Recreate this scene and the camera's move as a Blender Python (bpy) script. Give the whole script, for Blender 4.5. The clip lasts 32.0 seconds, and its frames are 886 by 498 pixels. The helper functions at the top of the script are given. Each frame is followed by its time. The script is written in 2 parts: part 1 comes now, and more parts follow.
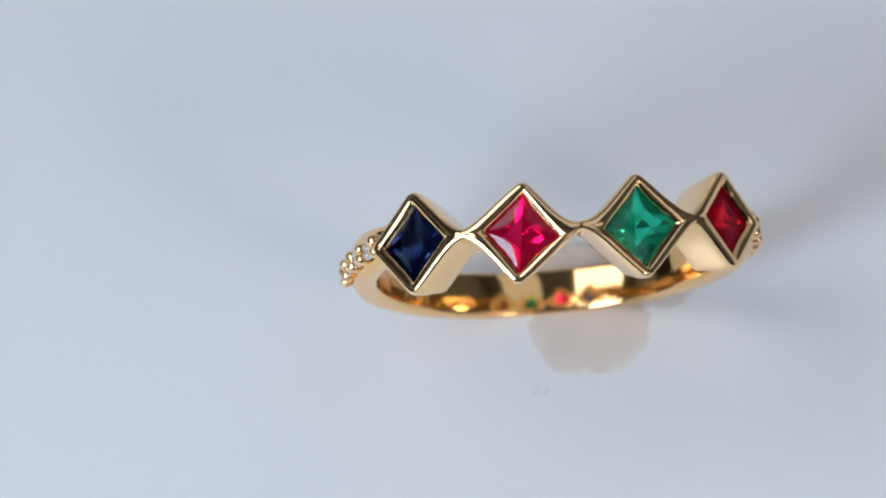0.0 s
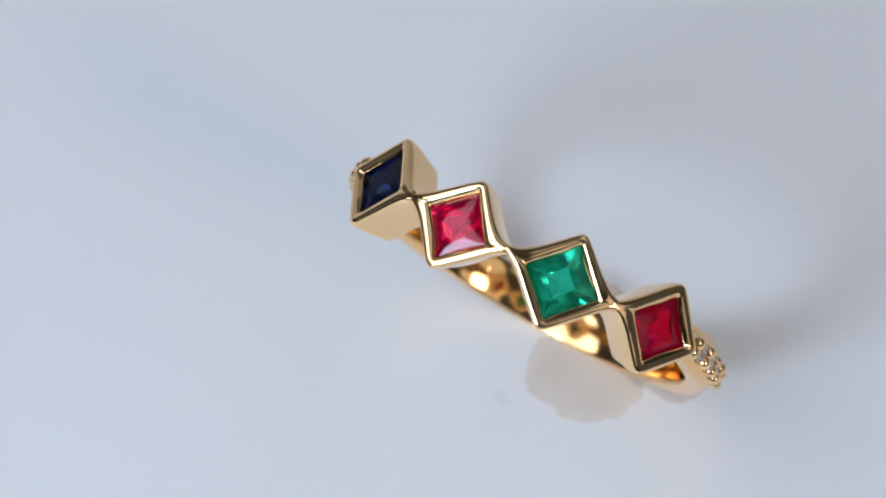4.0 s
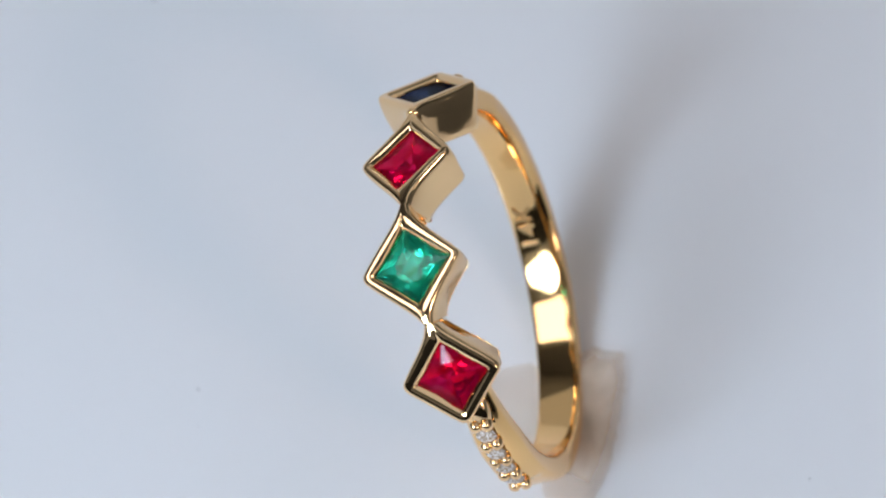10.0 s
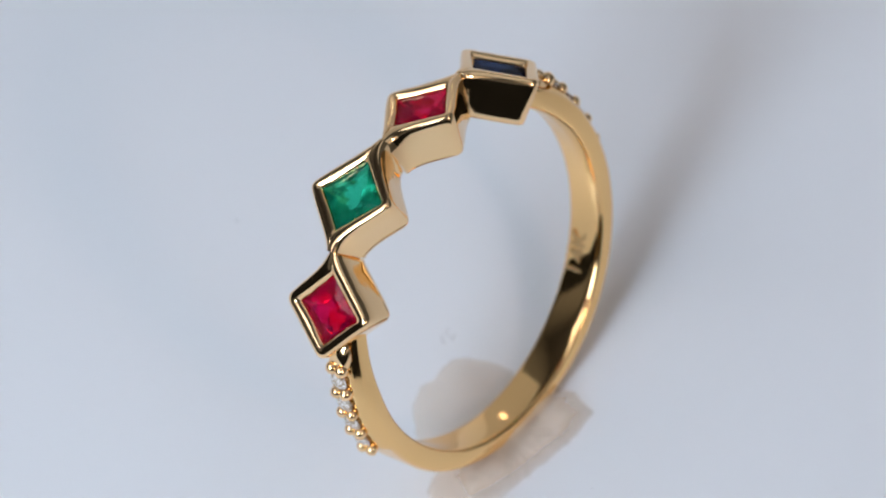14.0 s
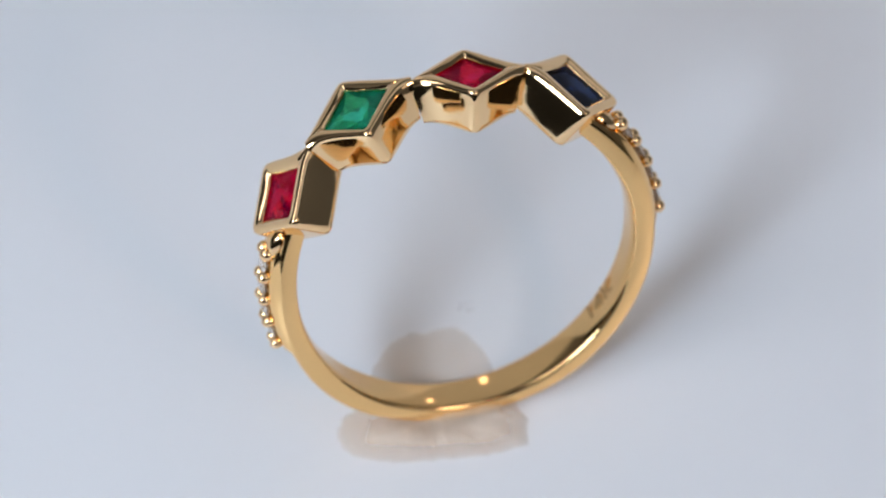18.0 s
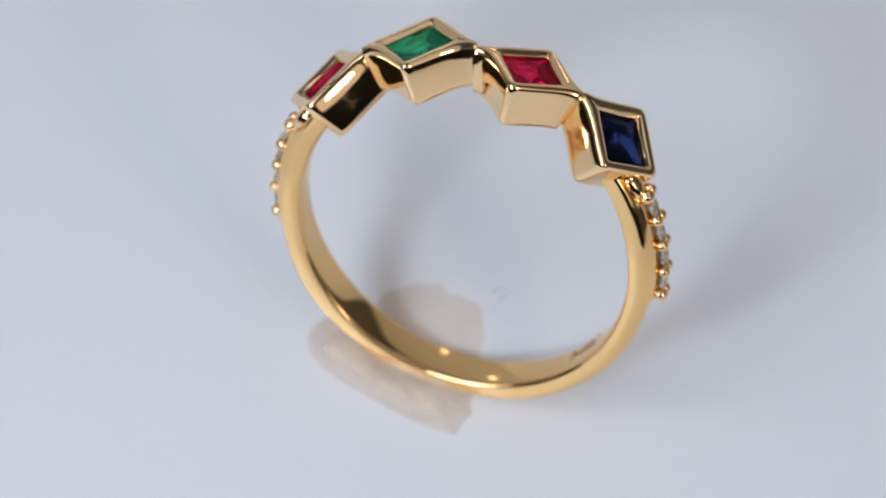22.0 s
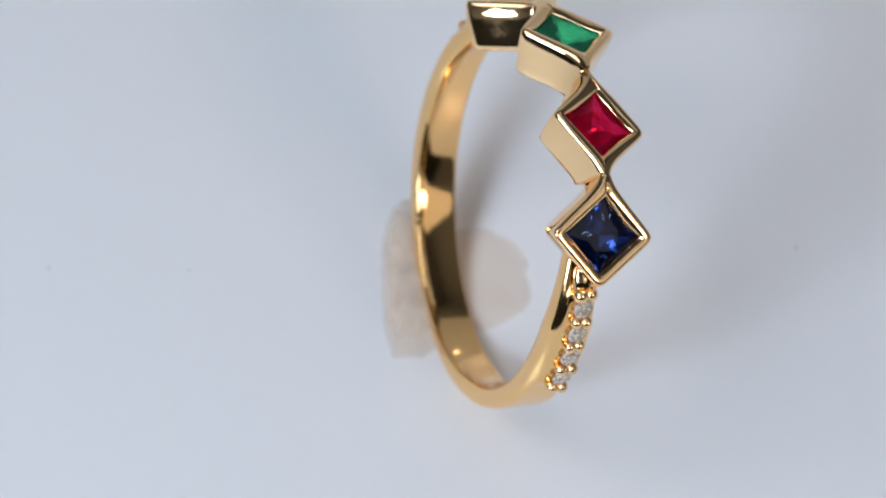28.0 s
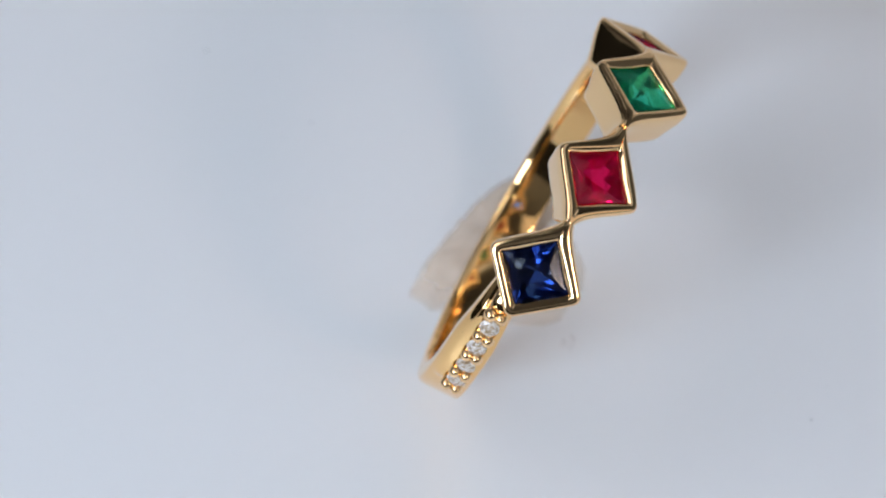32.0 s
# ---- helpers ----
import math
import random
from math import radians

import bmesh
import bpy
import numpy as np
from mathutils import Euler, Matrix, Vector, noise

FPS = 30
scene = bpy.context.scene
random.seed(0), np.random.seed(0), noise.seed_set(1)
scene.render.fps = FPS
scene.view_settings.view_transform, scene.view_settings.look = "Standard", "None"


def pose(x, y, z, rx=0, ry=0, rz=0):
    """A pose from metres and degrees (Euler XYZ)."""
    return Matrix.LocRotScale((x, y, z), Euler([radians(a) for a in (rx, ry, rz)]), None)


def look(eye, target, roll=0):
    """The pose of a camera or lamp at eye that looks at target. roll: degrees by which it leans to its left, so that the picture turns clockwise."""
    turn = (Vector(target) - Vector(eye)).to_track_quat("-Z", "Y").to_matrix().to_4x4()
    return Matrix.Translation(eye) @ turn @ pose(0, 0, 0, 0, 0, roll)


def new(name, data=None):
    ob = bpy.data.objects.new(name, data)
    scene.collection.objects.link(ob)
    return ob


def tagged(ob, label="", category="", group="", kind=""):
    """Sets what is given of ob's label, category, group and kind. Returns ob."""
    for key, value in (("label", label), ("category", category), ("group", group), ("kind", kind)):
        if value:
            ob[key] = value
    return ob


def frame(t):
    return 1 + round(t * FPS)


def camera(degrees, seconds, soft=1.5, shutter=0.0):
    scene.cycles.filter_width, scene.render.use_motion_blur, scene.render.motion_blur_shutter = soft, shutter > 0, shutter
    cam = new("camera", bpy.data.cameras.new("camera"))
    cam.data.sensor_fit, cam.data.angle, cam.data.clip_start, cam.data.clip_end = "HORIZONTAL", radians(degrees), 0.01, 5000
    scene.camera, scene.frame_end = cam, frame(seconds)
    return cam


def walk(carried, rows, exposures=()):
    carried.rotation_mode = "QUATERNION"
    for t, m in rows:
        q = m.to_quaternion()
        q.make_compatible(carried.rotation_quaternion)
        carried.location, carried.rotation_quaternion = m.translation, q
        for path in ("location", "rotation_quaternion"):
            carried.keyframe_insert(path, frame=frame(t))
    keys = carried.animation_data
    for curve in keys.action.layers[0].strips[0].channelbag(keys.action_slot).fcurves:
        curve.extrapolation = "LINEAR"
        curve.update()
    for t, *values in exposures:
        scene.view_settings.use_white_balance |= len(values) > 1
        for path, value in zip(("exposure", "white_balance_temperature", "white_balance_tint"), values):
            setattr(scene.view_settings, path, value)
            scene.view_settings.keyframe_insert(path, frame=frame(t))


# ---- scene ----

# A gemstone ring held by a lump of clear putty on a white, slowly turning disc. Lengths of the ring in millimetres.
MM = 0.001
TURN, HALF = -9.339, -149.05      # degrees a second, seen from above clockwise; the angle at 16 s

cam = camera(9.956, 32.0, soft=2.1)
cam.data.dof.use_dof, cam.data.dof.focus_distance, cam.data.dof.aperture_fstop = True, 0.2415, 52.0
EYE = (0.0, -0.130695, 0.221806)
walk(cam, [(0.0, pose(*EYE, 31.5923, 1.1383, -0.4931)), (32.0, pose(*EYE, 31.5923, 1.1383, -0.4931))],
     [(0.0, 0.0, 6500, 11), (9.0, 0.0, 6520, 11.5), (19.0, 0.0, 6660, 12.5), (32.0, 0.0, 6640, 12)])

# ---- light ----
world = bpy.data.worlds.new("world")
scene.world = world
world.use_nodes = True
world.node_tree.nodes["Background"].inputs[0].default_value = (0.5, 0.6, 0.75, 1)
world.node_tree.nodes["Background"].inputs[1].default_value = 0.05


def area_lamp(name, azimuth, height, distance, size, size_y, watts, colour):
    """A soft box that looks at the ring from a compass angle (from +x) and a height angle."""
    data = bpy.data.lights.new(name, "AREA")
    data.shape, data.size, data.size_y, data.energy, data.color = "RECTANGLE", size, size_y, watts, colour
    ob = new(name, data)
    a, e = radians(azimuth), radians(height)
    at = Vector((math.cos(a) * math.cos(e), math.sin(a) * math.cos(e), math.sin(e))) * distance
    ob.matrix_world = look(at, (0, 0, 0.008))
    return ob


area_lamp("softbox_lamp_cool", -131, 36, 0.25, 0.085, 0.085, 0.358, (0.76, 0.95, 1.20))
area_lamp("softbox_lamp_warm", -50, 34, 0.80, 0.13, 0.13, 0.80, (1.12, 0.95, 0.86))
area_lamp("softbox_cloth_lamp", -46, 35, 0.85, 0.60, 0.45, 0.48, (1.04, 0.97, 0.92))      # the dimmer cloth round the warm lamp's bright middle
for azimuth, height in ((101, 10.5), (76, 8.5)):         # two small round lamps before the backdrop
    area_lamp("backdrop_lamp", azimuth, height, 0.42, 0.026, 0.026, 0.0045, (1.12, 0.95, 0.82)).data.shape = "ELLIPSE"
for x, y, size, size_y, watts in ((-1.32, -0.28, 1.55, 1.15, 15.7), (0.65, 0.25, 0.9, 2.0, 3.0)):     # two unseen fill panels added below the ceiling
    overhead_fill_lamp = area_lamp("overhead_fill_lamp", 90, 90, 1.7, size, size_y, watts, (0.885, 0.95, 1.05))
    overhead_fill_lamp.matrix_world = pose(x, y, 1.7)

# ---- materials ----


def material(name, colour, rough=0.5, metal=0.0):
    m = bpy.data.materials.new(name)
    m.use_nodes = True
    b = m.node_tree.nodes["Principled BSDF"]
    b.inputs["Base Color"].default_value = (*colour, 1)
    b.inputs["Roughness"].default_value = rough
    b.inputs["Metallic"].default_value = metal
    return m


def node(m, kind, **values):
    n = m.node_tree.nodes.new(kind)
    for key, value in values.items():
        n.inputs[key.replace("_", " ")].default_value = value
    return n


def textured(m, scale, low, high, detail=4.0, bump=0.0, bump_scale=None, rough=None, distance=0.00005):
    """Two scales of noise: a slow drift of colour between low and high, and a fine relief."""
    t = m.node_tree
    b = t.nodes["Principled BSDF"]
    where = node(m, "ShaderNodeTexCoord")
    slow = node(m, "ShaderNodeTexNoise", Scale=scale, Detail=detail)
    t.links.new(where.outputs["Object"], slow.inputs["Vector"])
    mix = m.node_tree.nodes.new("ShaderNodeMix")
    mix.data_type = "RGBA"
    mix.inputs[6].default_value, mix.inputs[7].default_value = (*low, 1), (*high, 1)
    t.links.new(slow.outputs["Fac"], mix.inputs[0])
    t.links.new(mix.outputs[2], b.inputs["Base Color"])
    if rough:
        r = node(m, "ShaderNodeMapRange", To_Min=rough[0], To_Max=rough[1])
        t.links.new(slow.outputs["Fac"], r.inputs["Value"])
        t.links.new(r.outputs["Result"], b.inputs["Roughness"])
    if bump:
        fine = node(m, "ShaderNodeTexNoise", Scale=bump_scale or scale * 8, Detail=3.0)
        t.links.new(where.outputs["Object"], fine.inputs["Vector"])
        relief = node(m, "ShaderNodeBump", Strength=bump, Distance=distance)
        t.links.new(fine.outputs["Fac"], relief.inputs["Height"])
        t.links.new(relief.outputs["Normal"], b.inputs["Normal"])
    return m


def blended(name, first, second, share):
    """A material made of two surfaces in a fixed share: the clear body of a stone and its scattering inside (in the
    diamonds, painted sparkle).
    """
    m = bpy.data.materials.new(name)
    m.use_nodes = True
    t = m.node_tree
    out = t.nodes["Material Output"]
    t.nodes.remove(t.nodes["Principled BSDF"])
    mix = t.nodes.new("ShaderNodeMixShader")
    mix.inputs[0].default_value = share
    for slot, make in ((1, first), (2, second)):
        t.links.new(make(m), mix.inputs[slot])
    t.links.new(mix.outputs[0], out.inputs["Surface"])
    return m


def clear(colour, ior, rough=0.0):
    def make(m):
        b = node(m, "ShaderNodeBsdfPrincipled", Base_Color=(*colour, 1), Roughness=rough, IOR=ior)
        b.inputs["Transmission Weight"].default_value = 1.0
        return b.outputs[0]
    return make


def polished(colour, ior, gloss=0.045):
    """The polished top of a stone: it lets light in and out and mirrors little."""
    def make(m):
        t = m.node_tree
        inner = node(m, "ShaderNodeBsdfRefraction", Color=(*[math.sqrt(c) for c in colour], 1), Roughness=0.0, IOR=ior)
        shine = node(m, "ShaderNodeBsdfGlossy", Roughness=0.02)
        mix = t.nodes.new("ShaderNodeMixShader")
        mix.inputs[0].default_value = gloss
        t.links.new(inner.outputs[0], mix.inputs[1])
        t.links.new(shine.outputs[0], mix.inputs[2])
        return mix.outputs[0]
    return make


def mottled(low, high, scale, spread=0.15):
    """Light scattered back by clouds and veils inside a stone; in the diamonds, painted sparkle."""
    def make(m):
        t = m.node_tree
        where = node(m, "ShaderNodeTexCoord")
        n = node(m, "ShaderNodeTexNoise", Scale=scale, Detail=5.0, Roughness=0.65, Distortion=1.2)
        t.links.new(where.outputs["Object"], n.inputs["Vector"])
        ramp = t.nodes.new("ShaderNodeValToRGB")
        ramp.color_ramp.elements[0].position, ramp.color_ramp.elements[1].position = 0.51 - spread, 0.51 + spread
        ramp.color_ramp.elements[0].color, ramp.color_ramp.elements[1].color = (*low, 1), (*high, 1)
        t.links.new(n.outputs["Fac"], ramp.inputs["Fac"])
        b = node(m, "ShaderNodeBsdfDiffuse")
        t.links.new(ramp.outputs["Color"], b.inputs["Color"])
        return b.outputs[0]
    return make


def see_through(m):
    return node(m, "ShaderNodeBsdfTransparent", Color=(0.99, 0.98, 0.965, 1)).outputs[0]


def waxy(m):
    t = m.node_tree
    where = node(m, "ShaderNodeTexCoord")
    n = node(m, "ShaderNodeTexNoise", Scale=260.0, Detail=2.0)
    t.links.new(where.outputs["Object"], n.inputs["Vector"])
    mix = t.nodes.new("ShaderNodeMix")
    mix.data_type = "RGBA"
    mix.inputs[6].default_value, mix.inputs[7].default_value = (0.73, 0.50, 0.33, 1), (0.92, 0.76, 0.59, 1)
    t.links.new(n.outputs["Fac"], mix.inputs[0])
    fine = node(m, "ShaderNodeTexNoise", Scale=900.0, Detail=3.0)
    t.links.new(where.outputs["Object"], fine.inputs["Vector"])
    relief = node(m, "ShaderNodeBump", Strength=0.03, Distance=0.0002)
    t.links.new(fine.outputs["Fac"], relief.inputs["Height"])
    b = node(m, "ShaderNodeBsdfPrincipled", Roughness=0.6, IOR=1.4)
    t.links.new(mix.outputs[2], b.inputs["Base Color"])
    t.links.new(relief.outputs["Normal"], b.inputs["Normal"])
    return b.outputs[0]


def thickening(m, thin, thick):
    """Putty hides more where it lies thicker: clear at its edges and in the thin lobe, milky in the slab."""
    t = m.node_tree
    mix = [n for n in t.nodes if n.bl_idname == "ShaderNodeMixShader"][0]
    where = node(m, "ShaderNodeTexCoord")
    axes = node(m, "ShaderNodeSeparateXYZ")
    t.links.new(where.outputs["Object"], axes.inputs[0])
    depth = node(m, "ShaderNodeMapRange", From_Min=0.0, From_Max=0.0011, To_Min=thin, To_Max=thick)
    t.links.new(axes.outputs["Z"], depth.inputs["Value"])
    patches = node(m, "ShaderNodeTexNoise", Scale=600.0, Detail=3.0)
    t.links.new(where.outputs["Object"], patches.inputs["Vector"])
    uneven = node(m, "ShaderNodeMapRange", From_Min=0.3, From_Max=0.7, To_Min=0.85, To_Max=1.15)
    t.links.new(patches.outputs["Fac"], uneven.inputs["Value"])
    times = t.nodes.new("ShaderNodeMath")
    times.operation = "MULTIPLY"
    t.links.new(depth.outputs["Result"], times.inputs[0])
    t.links.new(uneven.outputs["Result"], times.inputs[1])
    t.links.new(times.outputs[0], mix.inputs[0])


GOLD = textured(material("yellow_gold", (1.0, 0.68, 0.36), 0.06, 1.0), 400, (0.98, 0.66, 0.34), (1.0, 0.70, 0.38),
                bump=0.3, bump_scale=480, rough=(0.04, 0.08))
BAND_GOLD = textured(material("worn_yellow_gold", (1.0, 0.625, 0.265), 0.12, 1.0), 300, (0.98, 0.605, 0.245), (1.0, 0.645, 0.285),
                     bump=0.12, bump_scale=420, rough=(0.06, 0.11))


def gem_materials(name, colour, ior, clouds, share, inner_share):
    """The polished top and the mirroring facets below of one kind of stone."""
    return (blended(name, polished(colour, ior), mottled(*clouds), share), blended(name + "_below", clear(tuple(math.sqrt(c) for c in colour), ior), mottled(*clouds), inner_share))


RUBY = gem_materials("ruby", (0.92, 0.004, 0.07), 1.72, ((0.42, 0.0, 0.012), (0.94, 0.006, 0.14), 1500), 0.20, 0.30)
SAPPHIRE = gem_materials("sapphire", (0.009, 0.030, 0.17), 1.72, ((0.001, 0.002, 0.012), (0.003, 0.015, 0.13), 900), 0.12, 0.12)
EMERALD = gem_materials("emerald", (0.015, 0.66, 0.37), 1.58, ((0.0, 0.18, 0.10), (0.02, 0.80, 0.50), 1800, 0.14), 0.14, 0.28)
# White and gold-brown speckle paints the diamonds' sparkle and the gold they mirror.
DIAMOND = blended("diamond", clear((1.0, 0.98, 0.96), 2.42), mottled((0.42, 0.29, 0.16), (1.0, 0.98, 0.94), 7000, 0.07), 0.68)
PUTTY = blended("putty", see_through, waxy, 0.16)
thickening(PUTTY, 0.05, 0.44)
DISC = textured(material("white_acrylic", (0.82, 0.82, 0.82), 0.3), 25, (0.815, 0.815, 0.82), (0.83, 0.83, 0.83), rough=(0.27, 0.33))
BOARD = textured(material("white_board", (0.88, 0.88, 0.87), 0.6), 12, (0.86, 0.86, 0.85), (0.90, 0.90, 0.89), bump=0.1, bump_scale=300)
DUST = textured(material("dust", (0.5, 0.5, 0.5), 0.9), 5000, (0.46, 0.46, 0.47), (0.58, 0.58, 0.58))
ENGRAVED = textured(material("engraved_gold", (0.8, 0.5, 0.22), 0.4, 1.0), 900, (0.6, 0.36, 0.15), (0.9, 0.6, 0.28), bump=0.5, bump_scale=4000)
WALL = textured(material("grey_wall_paint", (0.48, 0.48, 0.48), 0.8), 3, (0.45, 0.45, 0.45), (0.52, 0.52, 0.52), bump=0.1, bump_scale=200)
DARK = textured(material("charcoal_card", (0.03, 0.03, 0.03), 0.9), 3, (0.025, 0.025, 0.025), (0.035, 0.035, 0.035), bump=0.1, bump_scale=200)
CEILING = textured(material("grey_ceiling_paint", (0.5, 0.5, 0.5), 0.9), 3, (0.48, 0.48, 0.48), (0.52, 0.52, 0.52), bump=0.1, bump_scale=200)
FLOOR = textured(material("grey_floor", (0.2, 0.2, 0.2), 0.6), 4, (0.17, 0.17, 0.17), (0.23, 0.22, 0.21), bump=0.1, bump_scale=60)
DESK = textured(material("desk_top", (0.4, 0.4, 0.4), 0.5), 6, (0.37, 0.37, 0.37), (0.43, 0.43, 0.42), bump=0.1, bump_scale=150)

# ---- helpers of this scene ----


def part(name, bm, mat, parent=None, label="", smooth=True, sharp=40):
    """Links a bmesh as one mesh object under a thing."""
    bmesh.ops.recalc_face_normals(bm, faces=bm.faces)
    for f in bm.faces:
        f.smooth = smooth
    if smooth:
        for e in bm.edges:
            if len(e.link_faces) == 2 and e.calc_face_angle(0) > radians(sharp):
                e.smooth = False
    me = bpy.data.meshes.new(name)
    bm.to_mesh(me)
    bm.free()
    me.materials.append(mat)
    ob = new(name, me)
    ob.parent = parent
    if label:
        ob["label"] = label
    return ob


def loft(rings, close_start=False, close_end=False, cyclic=False):
    """A skin over equal loops of points."""
    bm = bmesh.new()
    loops = [[bm.verts.new(p) for p in ring] for ring in rings]
    pairs = list(zip(loops, loops[1:])) + ([(loops[-1], loops[0])] if cyclic else [])
    for a, b in pairs:
        for i in range(len(a)):
            j = (i + 1) % len(a)
            bm.faces.new((a[i], a[j], b[j], b[i]))
    if close_start:
        bm.faces.new(loops[0][::-1])
    if close_end:
        bm.faces.new(loops[-1])
    return bm


def box(x0, x1, y0, y1, z0, z1, bevel=0.0):
    bm = bmesh.new()
    bmesh.ops.create_cube(bm, size=1)
    for v in bm.verts:
        v.co = Vector(((x0 + x1) / 2 + v.co.x * (x1 - x0), (y0 + y1) / 2 + v.co.y * (y1 - y0), (z0 + z1) / 2 + v.co.z * (z1 - z0)))
    if bevel:
        bmesh.ops.bevel(bm, geom=bm.edges[:], offset=bevel, segments=2, affect="EDGES")
    return bm


def rounded(points, times=2):
    """Cuts the corners of a closed loop of 2D points."""
    for _ in range(times):
        out = []
        for (ax, ay), (bx, by) in zip(points, points[1:] + points[:1]):
            out += [(0.75 * ax + 0.25 * bx, 0.75 * ay + 0.25 * by), (0.25 * ax + 0.75 * bx, 0.25 * ay + 0.75 * by)]
        points = out
    return points


# ---- the place: room, desk, turning disc ----
X0, X1, Y0, Y1, Z0, Z1 = -3.0, 1.7, -1.60, 1.55, -0.80, 1.75
# The wainscots are unseen dark cards added for black reflections in the gold.
for name, extent, mat in (("wall_west", (X0 - 0.1, X0, Y0 - 0.1, Y1 + 0.1, Z0, Z1), WALL), ("wall_east", (X1, X1 + 0.1, Y0 - 0.1, Y1 + 0.1, Z0, Z1), WALL),
                          ("wall_north", (X0, X1, Y1, Y1 + 0.1, Z0, Z1), WALL), ("wall_south", (X0, X1, Y0 - 0.1, Y0, Z0, Z1), WALL), ("wainscot_south", (X0 + 0.002, X1 - 0.002, Y0 + 0.002, Y0 + 0.022, Z0 + 0.002, 0.72), DARK),
                          ("wainscot_west", (X0 + 0.002, X0 + 0.022, Y0 + 0.024, Y1 - 0.002, Z0 + 0.002, 0.72), DARK),
                          ("floor", (X0 - 0.1, X1 + 0.1, Y0 - 0.1, Y1 + 0.1, Z0 - 0.1, Z0), FLOOR), ("ceiling", (X0 - 0.1, X1 + 0.1, Y0 - 0.1, Y1 + 0.1, Z1, Z1 + 0.1), CEILING)):
    tagged(part(name, box(*extent), mat, smooth=False), "plain painted surface out of view", name.split("_")[0], kind="structure")

desk = tagged(new("desk"), "plain grey desk under the white turntable", "desk")
desk.location = (0, 0.25, Z0)
part("desk_top", box(-0.8, 0.8, -0.55, 0.55, 0.72, 0.755, 0.004), DESK, desk)
for sx in (-0.74, 0.74):
    for sy in (-0.49, 0.49):
        part("leg", box(sx - 0.03, sx + 0.03, sy - 0.03, sy + 0.03, 0, 0.72, 0.003), DESK, desk)

board = tagged(new("backdrop_board"), "white photo backdrop board leaning behind the turntable", "backdrop")
board.matrix_world = pose(0, 0.43, -0.045, -30)
part("panel", box(-0.54, 0.54, 0.0, 0.006, 0.0, 0.85, 0.001), BOARD, board)
for sx in (-0.4, 0.4):
    part("strut", box(sx - 0.012, sx + 0.012, 0.007, 0.022, 0.02, 0.75, 0.002), DESK, board)

turntable = tagged(new("turntable"), "smooth glossy white round turntable carrying the ring", "turntable")
turntable.location = (0, 0, -0.045)
R = 0.25
part("disc", loft([[(r * math.cos(a), r * math.sin(a), z) for a in [2 * math.pi * i / 96 for i in range(96)]]
                   for r, z in ((R - 0.002, 0.033), (R, 0.035), (R, 0.043), (R - 0.002, 0.045))], True, True), DISC, turntable)
part("base", loft([[(r * math.cos(a), r * math.sin(a), z) for a in [2 * math.pi * i / 64 for i in range(64)]]
                   for r, z in ((0.11, 0.0), (0.11, 0.03), (0.10, 0.034))], True, True), DESK, turntable)

# ---- the ring ----
RING = Matrix.Translation((2.321, -1.471, 8.862)) @ pose(0, 0, 0, 16.299, 0, 6.264)


def placed(p):
    """From the ring's own millimetres (axis along y, top along z) to metres on the disc."""
    return (RING @ Vector(p)) * MM


def around(phi, r, y):
    a = radians(phi)
    return Vector((r * math.sin(a), y, r * math.cos(a)))


ring = tagged(new("ring"), "polished yellow gold ring with four square gemstones in diamond-shaped bezels", "ring")


def band_middle(phi):
    a = radians(phi)
    return 1.20 - 0.378 * math.cos(a) - 0.312 * math.sin(a)


def band_inner(phi):
    """Inner radius: a finger hole slightly taller than wide."""
    a = radians(phi)
    return 8.5 * math.hypot(math.sin(a), 1.048 * math.cos(a)) - 0.09 * -math.cos(a)


def band_section(phi):
    a = radians(phi)
    inner, middle = band_inner(phi), band_middle(phi)
    low = (1 - math.cos(a)) / 2                      # 1 at the bottom
    wi = 0.95 + 0.95 * low ** 1.5
    taper = max(0.0, min(1.0, (phi - 56) / 28, (316 - phi) / 28))   # narrower towards the outer bezels
    near, far = 0.70 + 0.52 * taper, 0.64 + 0.32 * taper   # the band stands out more on one side of the stones
    thick = 1.26 - 0.31 * low ** 2
    bump = lambda c, w: math.exp(-((phi - c) / w) ** 2)
    thick += -0.14 * bump(85, 22) + 0.16 * bump(130, 18) - 0.20 * bump(180, 16)
    thick *= 0.84 + 0.16 * max(0.0, min(1.0, (phi - 54) / 20, (317 - phi) / 20))   # thins out under the outer bezels
    groove = 0.0
    for c in (86.5, -75.5 + 360):                    # the channels of the small stones
        groove = max(groove, (thick - 1.38) * max(0.0, min(1.0, (19 - abs(phi - c)) / 2)), key=abs)
    side = lambda w, soft, cone, dome, edge, rise: [(0.0, 0.0), (0.3 * wi, 0.3 * wi * cone + dome * wi ** 2 / 3), (0.5 * wi, 0.5 * wi * cone + dome * wi ** 2), (wi / 2 + edge * (w - wi / 2), 0.08 + 0.5 * wi * cone + 0.08 * (1 - low)),
                                  (w, rise * thick), (w, (0.96 - 0.5 * soft) * thick), (w - 0.4 * soft, (1 - 0.25 * soft) * thick), (w - 0.05 - soft, thick - 0.45 * groove), (0.66, thick - 0.85 * groove), (0.50, thick - groove), (0.0, thick - groove)]
    cone = 0.085 + 0.05 * low ** 2 - 0.07 * bump(142, 15)    # the hole widens towards one side
    loop = side(near, 0.30, -cone, 0.014, 0.84, 0.24) + [(-y, r) for y, r in side(far, 0.06, cone, 0.008, 0.68, 0.36)[-2:0:-1]]
    return [placed(around(phi, inner + r, middle + y)) for y, r in rounded(loop, 2)]


START, END = 53.0, 318.0
part("band", loft([band_section(START + (END - START) * i / 132) for i in range(133)], True, True), BAND_GOLD, ring, "polished yellow gold band", sharp=60)

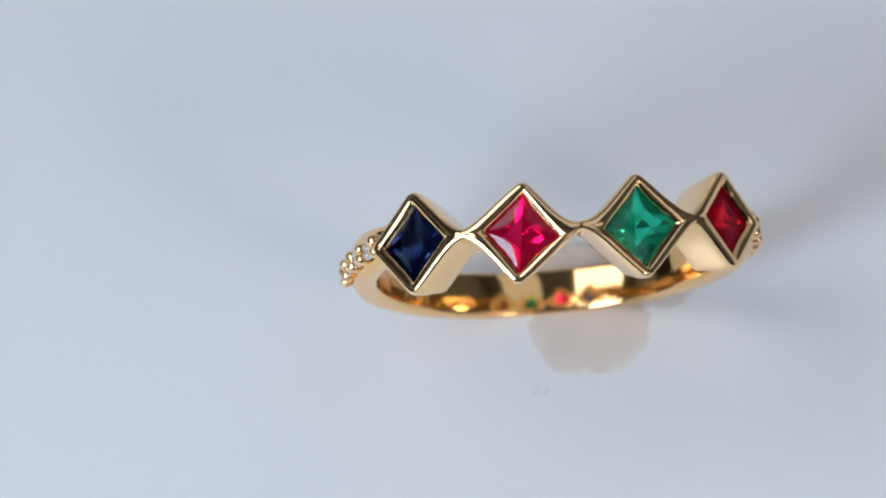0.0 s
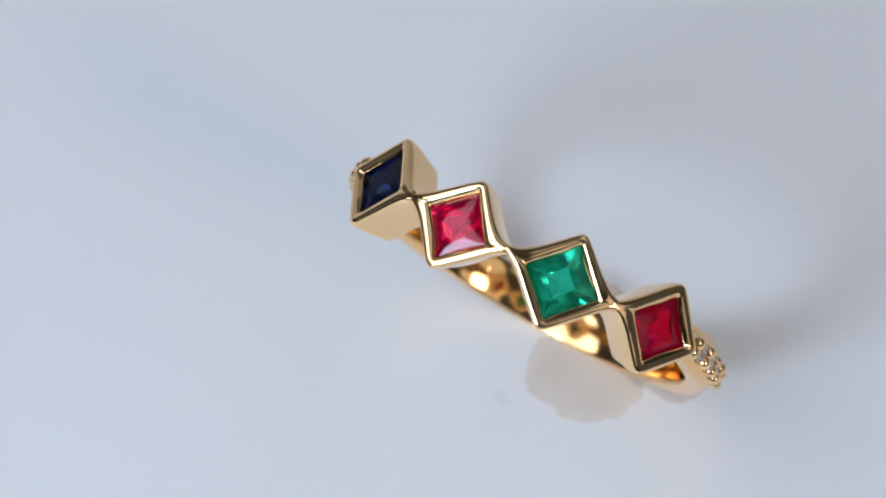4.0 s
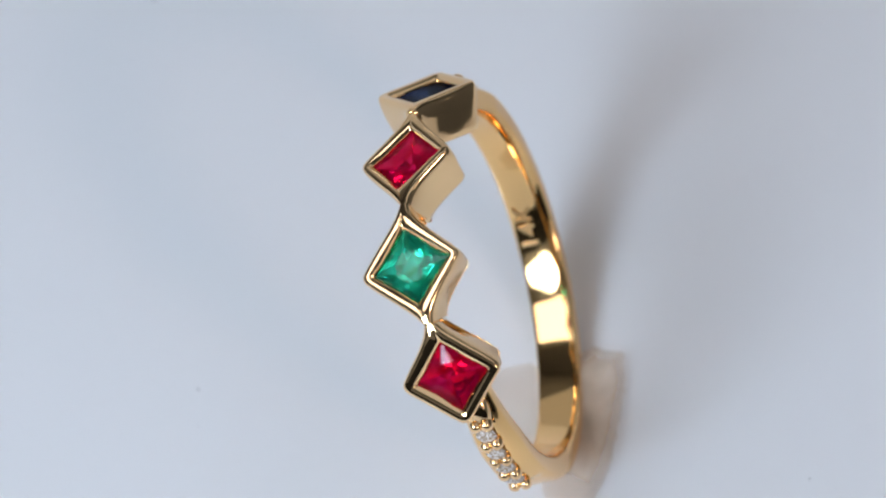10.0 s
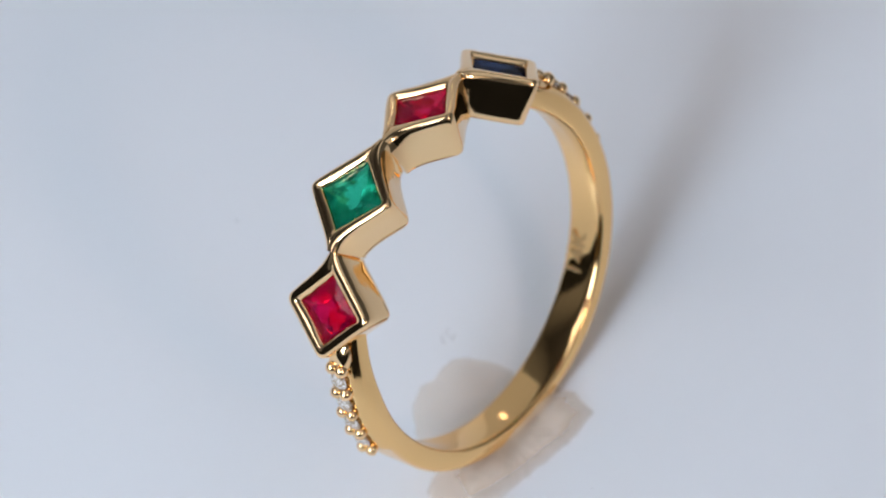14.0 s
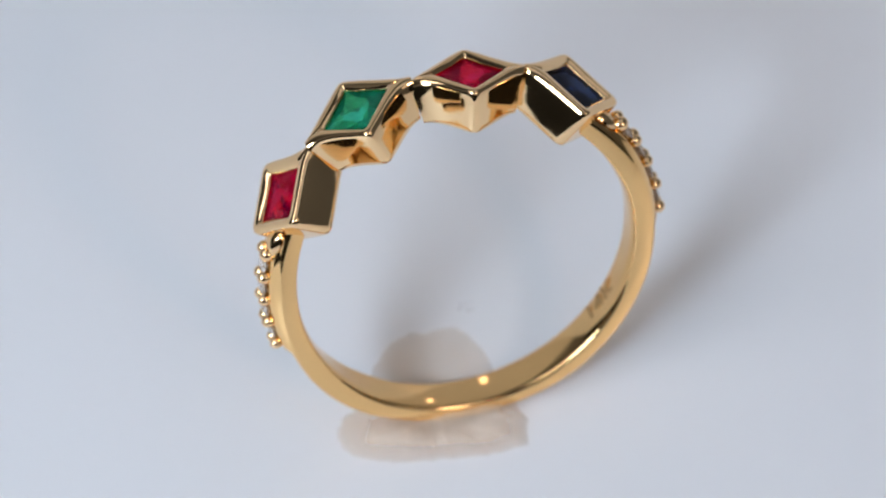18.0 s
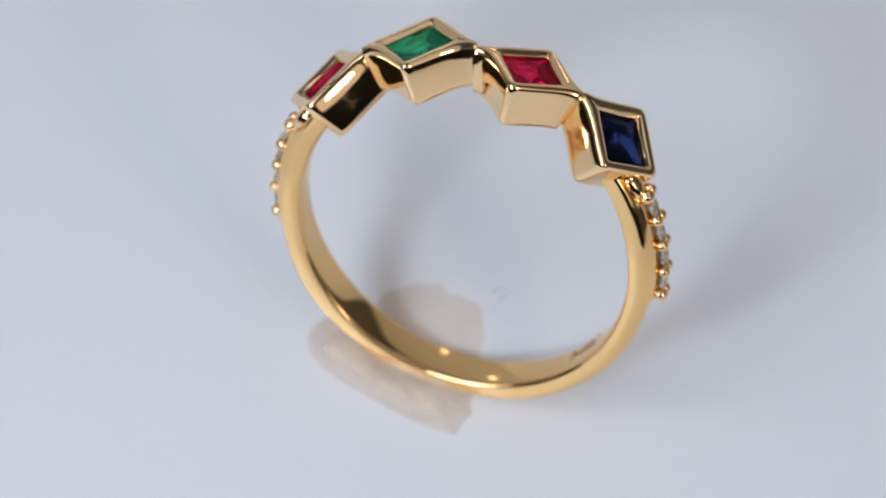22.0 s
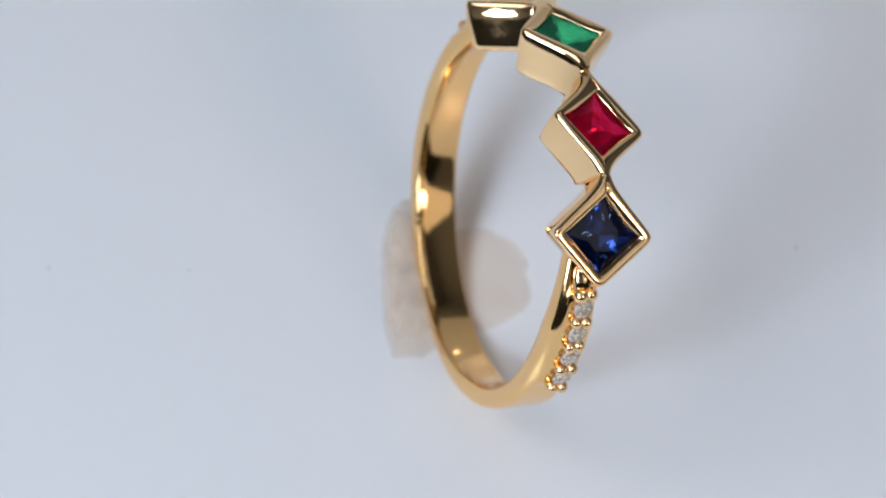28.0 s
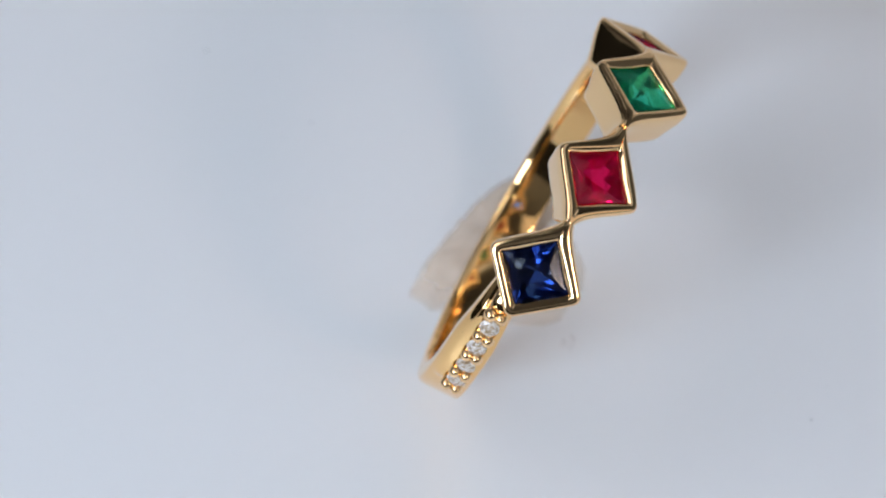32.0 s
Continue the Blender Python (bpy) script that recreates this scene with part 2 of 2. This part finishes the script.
# centre angle, radius, y, angle of the normal, lean of the face along y, turn in its plane, half diagonals, extra breadth of the rim
GEMS = (("sapphire", SAPPHIRE, -41.97, 10.46, 0.46, -39.9, 0.025, -7.2, 1.88, 1.93, 0.09), ("ruby", RUBY, -11.5, 10.12, -0.25, -9.2, -0.23, -11.3, 1.79, 1.92, 0.02),
        ("emerald", EMERALD, 21.4, 10.27, -0.47, 19.8, -0.138, 2.4, 1.90, 2.0, 0.02), ("ruby", RUBY, 52.5, 10.31, 0.21, 49.0, -0.03, 2.1, 1.78, 1.80, 0.15))


def gem_frame(phi, r, y, nphi, lean, turn=0):
    """The pose of a stone's face: x along the band, y along the finger, z outward."""
    n = around(nphi, 1, math.tan(lean)).normalized()
    along = around(nphi + 90, 1, 0)
    across = n.cross(along).normalized()
    m = Matrix((along, across, n)).transposed().to_4x4()
    return Matrix.Translation(around(phi, r, y)) @ m @ pose(0, 0, 0, 0, 0, turn)


def corner_curve(p0, v, p1, n):
    return [(1 - t) ** 2 * p0 + 2 * t * (1 - t) * v + t ** 2 * p1 for t in [k / (n - 1) for k in range(n)]]


def end_curve(a, b, fillet, waist, reach, shift, hollow=0.0):
    """One pointed end of a rhombus, from its lower to its upper side: 17 points. With a waist it flows out into a bridge of that half width."""
    x0 = 0.3 * a
    low = []
    if waist:
        for k in range(8):
            x = x0 + (reach - x0) * (k / 7) ** 0.7
            side = b * (1 - x / a)
            half = 0.5 * (side + math.sqrt(side * side + 4 * waist * waist)) - waist * waist / (4 * b) * (1 - k / 7)
            bend = max(0.0, (x - x0) / (reach - x0))
            low.append((x, half, shift * bend * bend))
        return ([Vector((x, c - h)) for x, h, c in low] + [Vector((reach, shift))] + [Vector((x, c + h)) for x, h, c in low[::-1]])
    start, tip = Vector((x0, -b * 0.7)), Vector((a, 0))
    along = (tip - start).normalized()
    p0 = tip - along * fillet
    inward = Vector((-b, a)).normalized() * hollow
    straight = [start.lerp(p0, k / 4) + inward * (1 - k / 4) for k in range(4)]
    p1 = Vector((p0.x, -p0.y))
    return straight + corner_curve(p0, tip, p1, 9) + [Vector((v.x, -v.y)) for v in straight[::-1]]


def bezel_loop(a, b, fillet, ends, hollow=0.0):
    """Right end, upper corner, left end, lower corner: 48 points."""
    right = end_curve(a, b, fillet, *ends[1], hollow)
    left = [Vector((-v.x, v.y)) for v in end_curve(a, b, fillet, *ends[0], hollow)][::-1]
    edge = Vector((a, -b)).normalized() * fillet
    top = corner_curve(Vector((edge.x, b + edge.y)), Vector((0, b)), Vector((-edge.x, b + edge.y)), 7)
    return right + top + left + [Vector((-v.x, -v.y)) for v in top]


def bezel(frame_of, a, b, phi, r, turn, rim, sides):
    """A box setting: seat, hand-burnished lip, flat rim, tapering walls, open below; it flows into the bridges to its neighbours.
    sides: for the left and the right end None, or half the angle to the neighbour and its shift along the finger."""
    o = a - 0.07
    q = o + rim
    # half diagonal, height, corner radius, waist, share of the way to the middle of the bridge
    steps = [(o * 0.62, -2.1, 0.10, 0, 0), (o * 0.95, -0.80, 0.12, 0, 0), (o, -0.30, 0.10, 0, 0), (o, -0.07, 0.10, 0, 0), (o + 0.03, -0.03, 0.10, 0, 0), (o + 0.11, 0.035, 0.13, 0, 0),
             (o + 0.21, 0.112, 0.18, 0, 0), (o + 0.29, 0.138, 0.28, 0.09, 0.5), (q + 0.41, 0.142, 0.38, 0.20, 0.85), (q + 0.56, 0.130, 0.44, 0.28, 1), (q + 0.66, 0.07, 0.48, 0.33, 1),
             (q + 0.71, -0.05, 0.50, 0.37, 1), (q + 0.72, -0.22, 0.50, 0.39, 1), (q + 0.63, -0.80, 0.44, 0.37, 1), (q + 0.42, -1.60, 0.46, 0.34, 1), (q + 0.35, -2.0, 0.48, 0.32, 1),
             (q + 0.27, -2.26, 0.48, 0.28, 1), (q + 0.16, -2.33, 0.42, 0.16, 0.9), (o * 0.75, -2.35, 0.15, 0, 0)]
    rings = []
    for k, (half, h, fillet, waist, share) in enumerate(steps):
        wave = 0.034 if k in (3, 4) else 0.006
        ends = []
        for way, side in zip((-1, 1), sides):
            if side and waist:
                c, sn = math.cos(radians(turn)), math.sin(radians(turn))
                far_x, far_y = way * (r + h) * math.tan(radians(side[0])), side[1]
                x, y = way * (far_x * c + far_y * sn), far_y * c - far_x * sn
                x = max(x, half * 0.9)
                ends.append((waist, half * 0.98 + (x - half * 0.98) * share if x > half * 0.98 else x, y * share))
            else:
                ends.append((0, 0, 0))
        loop = []
        for p in bezel_loop(half, half + b - a, fillet, ends, 0.05 if k in (2, 3, 4, 5) else 0.0):
            d = noise.noise(Vector((p.x * 2.2 + phi, p.y * 2.2, 0.3))) + (0.7 * noise.noise(Vector((p.x * 6.5, p.y * 6.5 + phi, 1.3))) if k in (3, 4, 5) else 0.0)
            side = sides[1] if p.x > 0 else sides[0]
            drop = 0.0
            if side and abs(p.x) > 1.9:                  # the bridge bends round the finger
                drop = 0.145 * (abs(p.x) - 1.9) ** 2
            loop.append(placed(frame_of @ Vector((p.x * (1 - wave * d) if abs(p.x) < 1.9 else p.x, p.y * (1 - wave * d), h - drop))))
        rings.append(loop)
    return loft(rings, cyclic=True)


def princess(frame_of, a):
    """A square stone with a table, a faceted crown and a deep pavilion."""
    bm = bmesh.new()
    g = a - 0.05
    put = lambda x, y, z: bm.verts.new(placed(frame_of @ Vector((x, y, z))))
    corner = [(1, 0), (0, 1), (-1, 0), (0, -1)]
    mids = [(0.5, 0.5), (-0.5, 0.5), (-0.5, -0.5), (0.5, -0.5)]
    top = [put(x * g, y * g, -0.11) for x, y in corner]
    top_mid = [put(x * g, y * g, -0.11) for x, y in mids]
    low = [put(x * g, y * g, -0.16) for x, y in corner]
    low_mid = [put(x * g, y * g, -0.16) for x, y in mids]
    eighth = [math.radians(22.5 + 45 * i) for i in range(8)]
    table = [put(0.43 * g * math.cos(e), 0.43 * g * math.sin(e), 0.07) for e in eighth]
    rim = [v for pair in zip(corner, mids) for v in pair]                          # corners and middles of the sides in turn
    chevron = [put((rim[i][0] + rim[(i + 1) % 8][0]) * g * 0.36, (rim[i][1] + rim[(i + 1) % 8][1]) * g * 0.36, -0.62) for i in range(8)]
    keel = [put(x * g * 0.42, y * g * 0.42, -1.08 if i % 2 else -1.02) for i, (x, y) in enumerate(rim)]
    culet = put(0, 0, -1.45)
    girdle = [v for pair in zip(low, low_mid) for v in pair]
    bm.faces.new(table)
    for i in range(4):
        j = (i + 1) % 4
        after, before = table[2 * i], table[2 * i - 1]          # the table's corners beside this corner of the stone
        bm.faces.new((top[i], after, before))
        bm.faces.new((top[i], top_mid[i], after))
        bm.faces.new((top_mid[i], top[j], table[2 * i + 1]))
        bm.faces.new((after, top_mid[i], table[2 * i + 1]))
        bm.faces.new((top[i], low[i], low_mid[i], top_mid[i]))
        bm.faces.new((top_mid[i], low_mid[i], low[j], top[j]))
    for i in range(8):
        j = (i + 1) % 8
        for corners in ((girdle[i], chevron[i], girdle[j]), (girdle[j], chevron[i], keel[j]), (girdle[j], keel[j], chevron[j]), (chevron[i], keel[i], keel[j]), (keel[i], culet, keel[j])):
            bm.faces.new(corners).material_index = 1
    return bm


for k, (name, mat, phi, r, y, nphi, lean, turn, a, b, rim) in enumerate(GEMS):
    f = gem_frame(phi, r, y, nphi, lean, turn)
    sides = [(abs(GEMS[n][2] - phi) / 2, (GEMS[n][4] - y) / 2) if 0 <= n < 4 else None for n in (k - 1, k + 1)]
    part("bezel", bezel(f, a, b, phi, r, turn, rim, sides), GOLD, ring, "diamond-shaped polished gold bezel", sharp=75)
    stone = part(name, princess(f @ Matrix.Translation((0, 0, -0.09)) @ Matrix.Diagonal((1, b / a, 1, 1)), a), mat[0], ring, {"ruby": "square-cut crimson ruby", "sapphire": "square-cut dark blue sapphire", "emerald": "square-cut cloudy green emerald"}[name], smooth=False)
    stone.data.materials.append(mat[1])


def brilliant(f, r):
    """A small round stone with a table, star and kite facets and a pavilion."""
    bm = bmesh.new()
    put = lambda a, rr, z: bm.verts.new(placed(f @ Vector((rr * math.cos(a), rr * math.sin(a), z))))
    turn = [2 * math.pi * i / 8 for i in range(8)]
    half = math.pi / 8
    table = [put(a, r * 0.54, 0.26 * r) for a in turn]
    star = [put(a + half, r * 0.76, 0.17 * r) for a in turn]
    girdle = [put(a / 2, r, 0.0) for a in [2 * math.pi * i / 8 for i in range(16)]]
    low = [put(a + half, r * 0.30, -0.55 * r) for a in turn]
    culet = put(0, 0, -0.82 * r)
    bm.faces.new(table)
    for i in range(8):
        j = (i + 1) % 8
        g = [girdle[(2 * i + k) % 16] for k in range(3)]
        bm.faces.new((table[i], star[i], table[j]))
        bm.faces.new((table[i], g[0], star[i]))
        bm.faces.new((table[j], star[i], g[2]))
        bm.faces.new((star[i], g[0], g[1]))
        bm.faces.new((star[i], g[1], g[2]))
        bm.faces.new((g[1], g[0], low[i]))
        bm.faces.new((g[2], g[1], low[i]))
        bm.faces.new((g[2], low[i], low[j]))
        bm.faces.new((low[i], culet, low[j]))
    return bm


def bead(at, size, m, square=1.0):
    bm = bmesh.new()
    bmesh.ops.create_icosphere(bm, subdivisions=2, radius=1)
    for v in bm.verts:
        v.co = [math.copysign(abs(c) ** square, c) for c in v.co]
        dent = 1 + 0.12 * noise.noise(v.co * 1.7 + Vector(at) * 5 + m.translation)
        v.co = placed(m @ Vector((v.co.x * size[0] * dent + at[0], v.co.y * size[1] * dent + at[1], v.co.z * size[2] + at[2])))
    return bm


grain = random.Random(7)
for stones, beads in (((73.7, 81.7, 89.6, 97.8), (69.6, 77.7, 85.6, 93.6, 102.0)), ((-62.5, -70.7, -79.3, -88.0), (-58.2, -66.6, -75.0, -83.7, -92.3))):
    way = 1 if beads[0] > 0 else -1
    shift, lift = (0.02, 0.0) if way > 0 else (0.12, 0.06)
    for phi in stones:
        f = gem_frame(phi, band_inner(phi) + 1.53 + lift, band_middle(phi) - shift + grain.uniform(-0.03, 0.03), phi, grain.uniform(-0.06, 0.06))
        part("diamond", brilliant(f, 0.50), DIAMOND, ring, "tiny round colourless diamond", smooth=False)
    phi = beads[0] - way * 3.6                          # the shoulder that climbs from the bezel to the first stone
    f = gem_frame(phi, band_inner(phi) + 1.02, band_middle(phi) - shift, phi, 0) @ pose(0, 0, 0, 0, -way * 8, 0)
    part("shoulder", bead((0, 0, 0), (0.86, 0.62, 0.52), f, 0.55), GOLD, ring, "cast gold shoulder")
    for k, phi in enumerate(beads):
        f = gem_frame(phi, band_inner(phi) + 1.52 + lift, band_middle(phi) - shift, phi, 0)
        part("web", bead((0, 0, -0.16), (0.26, 0.46, 0.28), f), GOLD, ring)
        for side in (-0.27, 0.27):
            size = grain.uniform(0.30, 0.35) + (0.04 if k == 0 else 0.0)
            part("bead", bead((grain.uniform(-0.04, 0.04), side + grain.uniform(-0.03, 0.03), grain.uniform(-0.03, 0.04)), (size * 1.05, size, size * 1.1), f), GOLD, ring)

# the fineness mark stamped inside the band
text = bpy.data.curves.new("hallmark", "FONT")
text.body, text.size, text.extrude, text.align_x, text.align_y = "14K", 1.5, 0.02, "CENTER", "CENTER"
text.offset = 0.025
holder = new("hallmark_text", text)
bpy.context.view_layer.update()
flat = bpy.data.meshes.new_from_object(holder.evaluated_get(bpy.context.evaluated_depsgraph_get()))
bpy.data.objects.remove(holder)
bm = bmesh.new()
bm.from_mesh(flat)
bmesh.ops.triangulate(bm, faces=bm.faces)
for v in bm.verts:
    phi = -130.0 + math.degrees(v.co.x / 8.6)
    v.co = placed(around(phi, band_inner(phi) - 0.005 - v.co.z, band_middle(phi) - 0.08 - 0.9 * v.co.y))
part("hallmark", bm, ENGRAVED, ring, "stamped fineness mark 14K", smooth=False)

# ---- putty and dust on the disc ----


def putty_piece(cx, cy, half_x, half_y, power, turn, height, seed):
    """A pressed flat piece with a ragged, rolled edge."""
    count, steps = 160, 26
    c, sn = math.cos(radians(turn)), math.sin(radians(turn))
    reach = []
    for i in range(count):
        a = 2 * math.pi * i / count
        d = Vector((math.cos(a), math.sin(a), seed))
        r = (abs(d.x / half_x) ** power + abs(d.y / half_y) ** power) ** (-1 / power)
        at = Vector((r * d.x, r * d.y, seed))
        reach.append(r * (1 + 0.07 * noise.noise(at * 0.45) + 0.08 * noise.noise(at * 1.1) + 0.06 * noise.noise(at * 2.4)))
    rings = []
    for k in range(steps + 1):
        s = 1 - (k / (steps + 1)) ** 1.4
        points = []
        for i in range(count):
            a = 2 * math.pi * i / count
            u, v = s * reach[i] * math.cos(a), s * reach[i] * math.sin(a)
            top = height * (1 - s ** 5) ** 0.7
            top *= 1 + 0.18 * noise.noise(Vector((u * 0.7, v * 0.7, seed))) + 0.05 * noise.noise(Vector((u * 1.8, v * 1.8, seed + 3)))
            points.append(Vector((cx + u * c - v * sn, cy + v * c + u * sn, top + 0.01)) * MM)
        rings.append(points)
    return loft(rings, True, True)


putty = tagged(new("putty"), "flattened lump of translucent adhesive putty under the ring", "putty")
part("slab", putty_piece(4.65, 3.95, 4.65, 1.75, 3.2, -9, 1.05, 2.0), PUTTY, putty, "thick milky slab of putty")
part("lobe", putty_piece(4.1, 1.2, 3.0, 3.1, 2.2, 0, 0.33, 9.0), PUTTY, putty, "thin clear lobe of putty")

specks = []
for x, y, s in ((3.10, -15.5, 0.08), (5.20, -15.35, 0.04), (8.61, 22.37, 0.08), (7.23, 15.3, 0.07), (-20.56, -19.5, 0.09), (3.74, 8.53, 0.04)):
    bm = bmesh.new()
    bmesh.ops.create_icosphere(bm, subdivisions=1, radius=s)
    for v in bm.verts:
        v.co = Vector((v.co.x * (1 + 0.4 * noise.noise(v.co * 9)), v.co.y, v.co.z * 0.5 + s * 0.4)) * MM
    ob = tagged(part("dust_speck", bm, DUST), "tiny grey speck of dust on the white disc", "dust", "dust specks")
    specks.append((ob, Vector((x, y, 0)) * MM))


# a faint smudge of putty left beside the lump
SMUDGE = blended("putty_smear", lambda m: node(m, "ShaderNodeBsdfTransparent").outputs[0], waxy, 0.10)
bm = bmesh.new()
crumbs = random.Random(4)
for k in range(8):
    at = Vector((0.27 * (k % 3 - 1) + 0.13 * (k // 3 % 2), 0.24 * (k // 3 - 1), 0.012)) + Vector((crumbs.uniform(-0.04, 0.04), crumbs.uniform(-0.04, 0.04), 0))
    size = crumbs.uniform(0.04, 0.09)
    lump = bmesh.ops.create_icosphere(bm, subdivisions=2, radius=1)["verts"]
    for v in lump:
        d = v.co.copy()
        edge = size * (1 + 0.5 * noise.noise(d * 2.1 + at * 9))
        v.co = (at + Vector((edge * d.x, edge * d.y, 0.01 * d.z))) * MM
specks.append((tagged(part("smudge", bm, SMUDGE), "faint thin smear of putty on the white disc", "smudge"), Vector((1.5, -2.65, 0)) * MM))


# ---- what moves ----
def motions():
    seconds = [float(t) for t in range(33)]
    turned = lambda t: HALF + TURN * (t - 16)
    for ob in (ring, putty):
        walk(ob, [(t, pose(0, 0, 0, 0, 0, turned(t))) for t in seconds])
    walk(turntable, [(t, pose(0, 0, -0.045, 0, 0, turned(t))) for t in seconds])
    for ob, at in specks:
        walk(ob, [(t, pose(0, 0, 0, 0, 0, turned(t)) @ Matrix.Translation(at)) for t in [k / 4 for k in range(129)]])


motions()
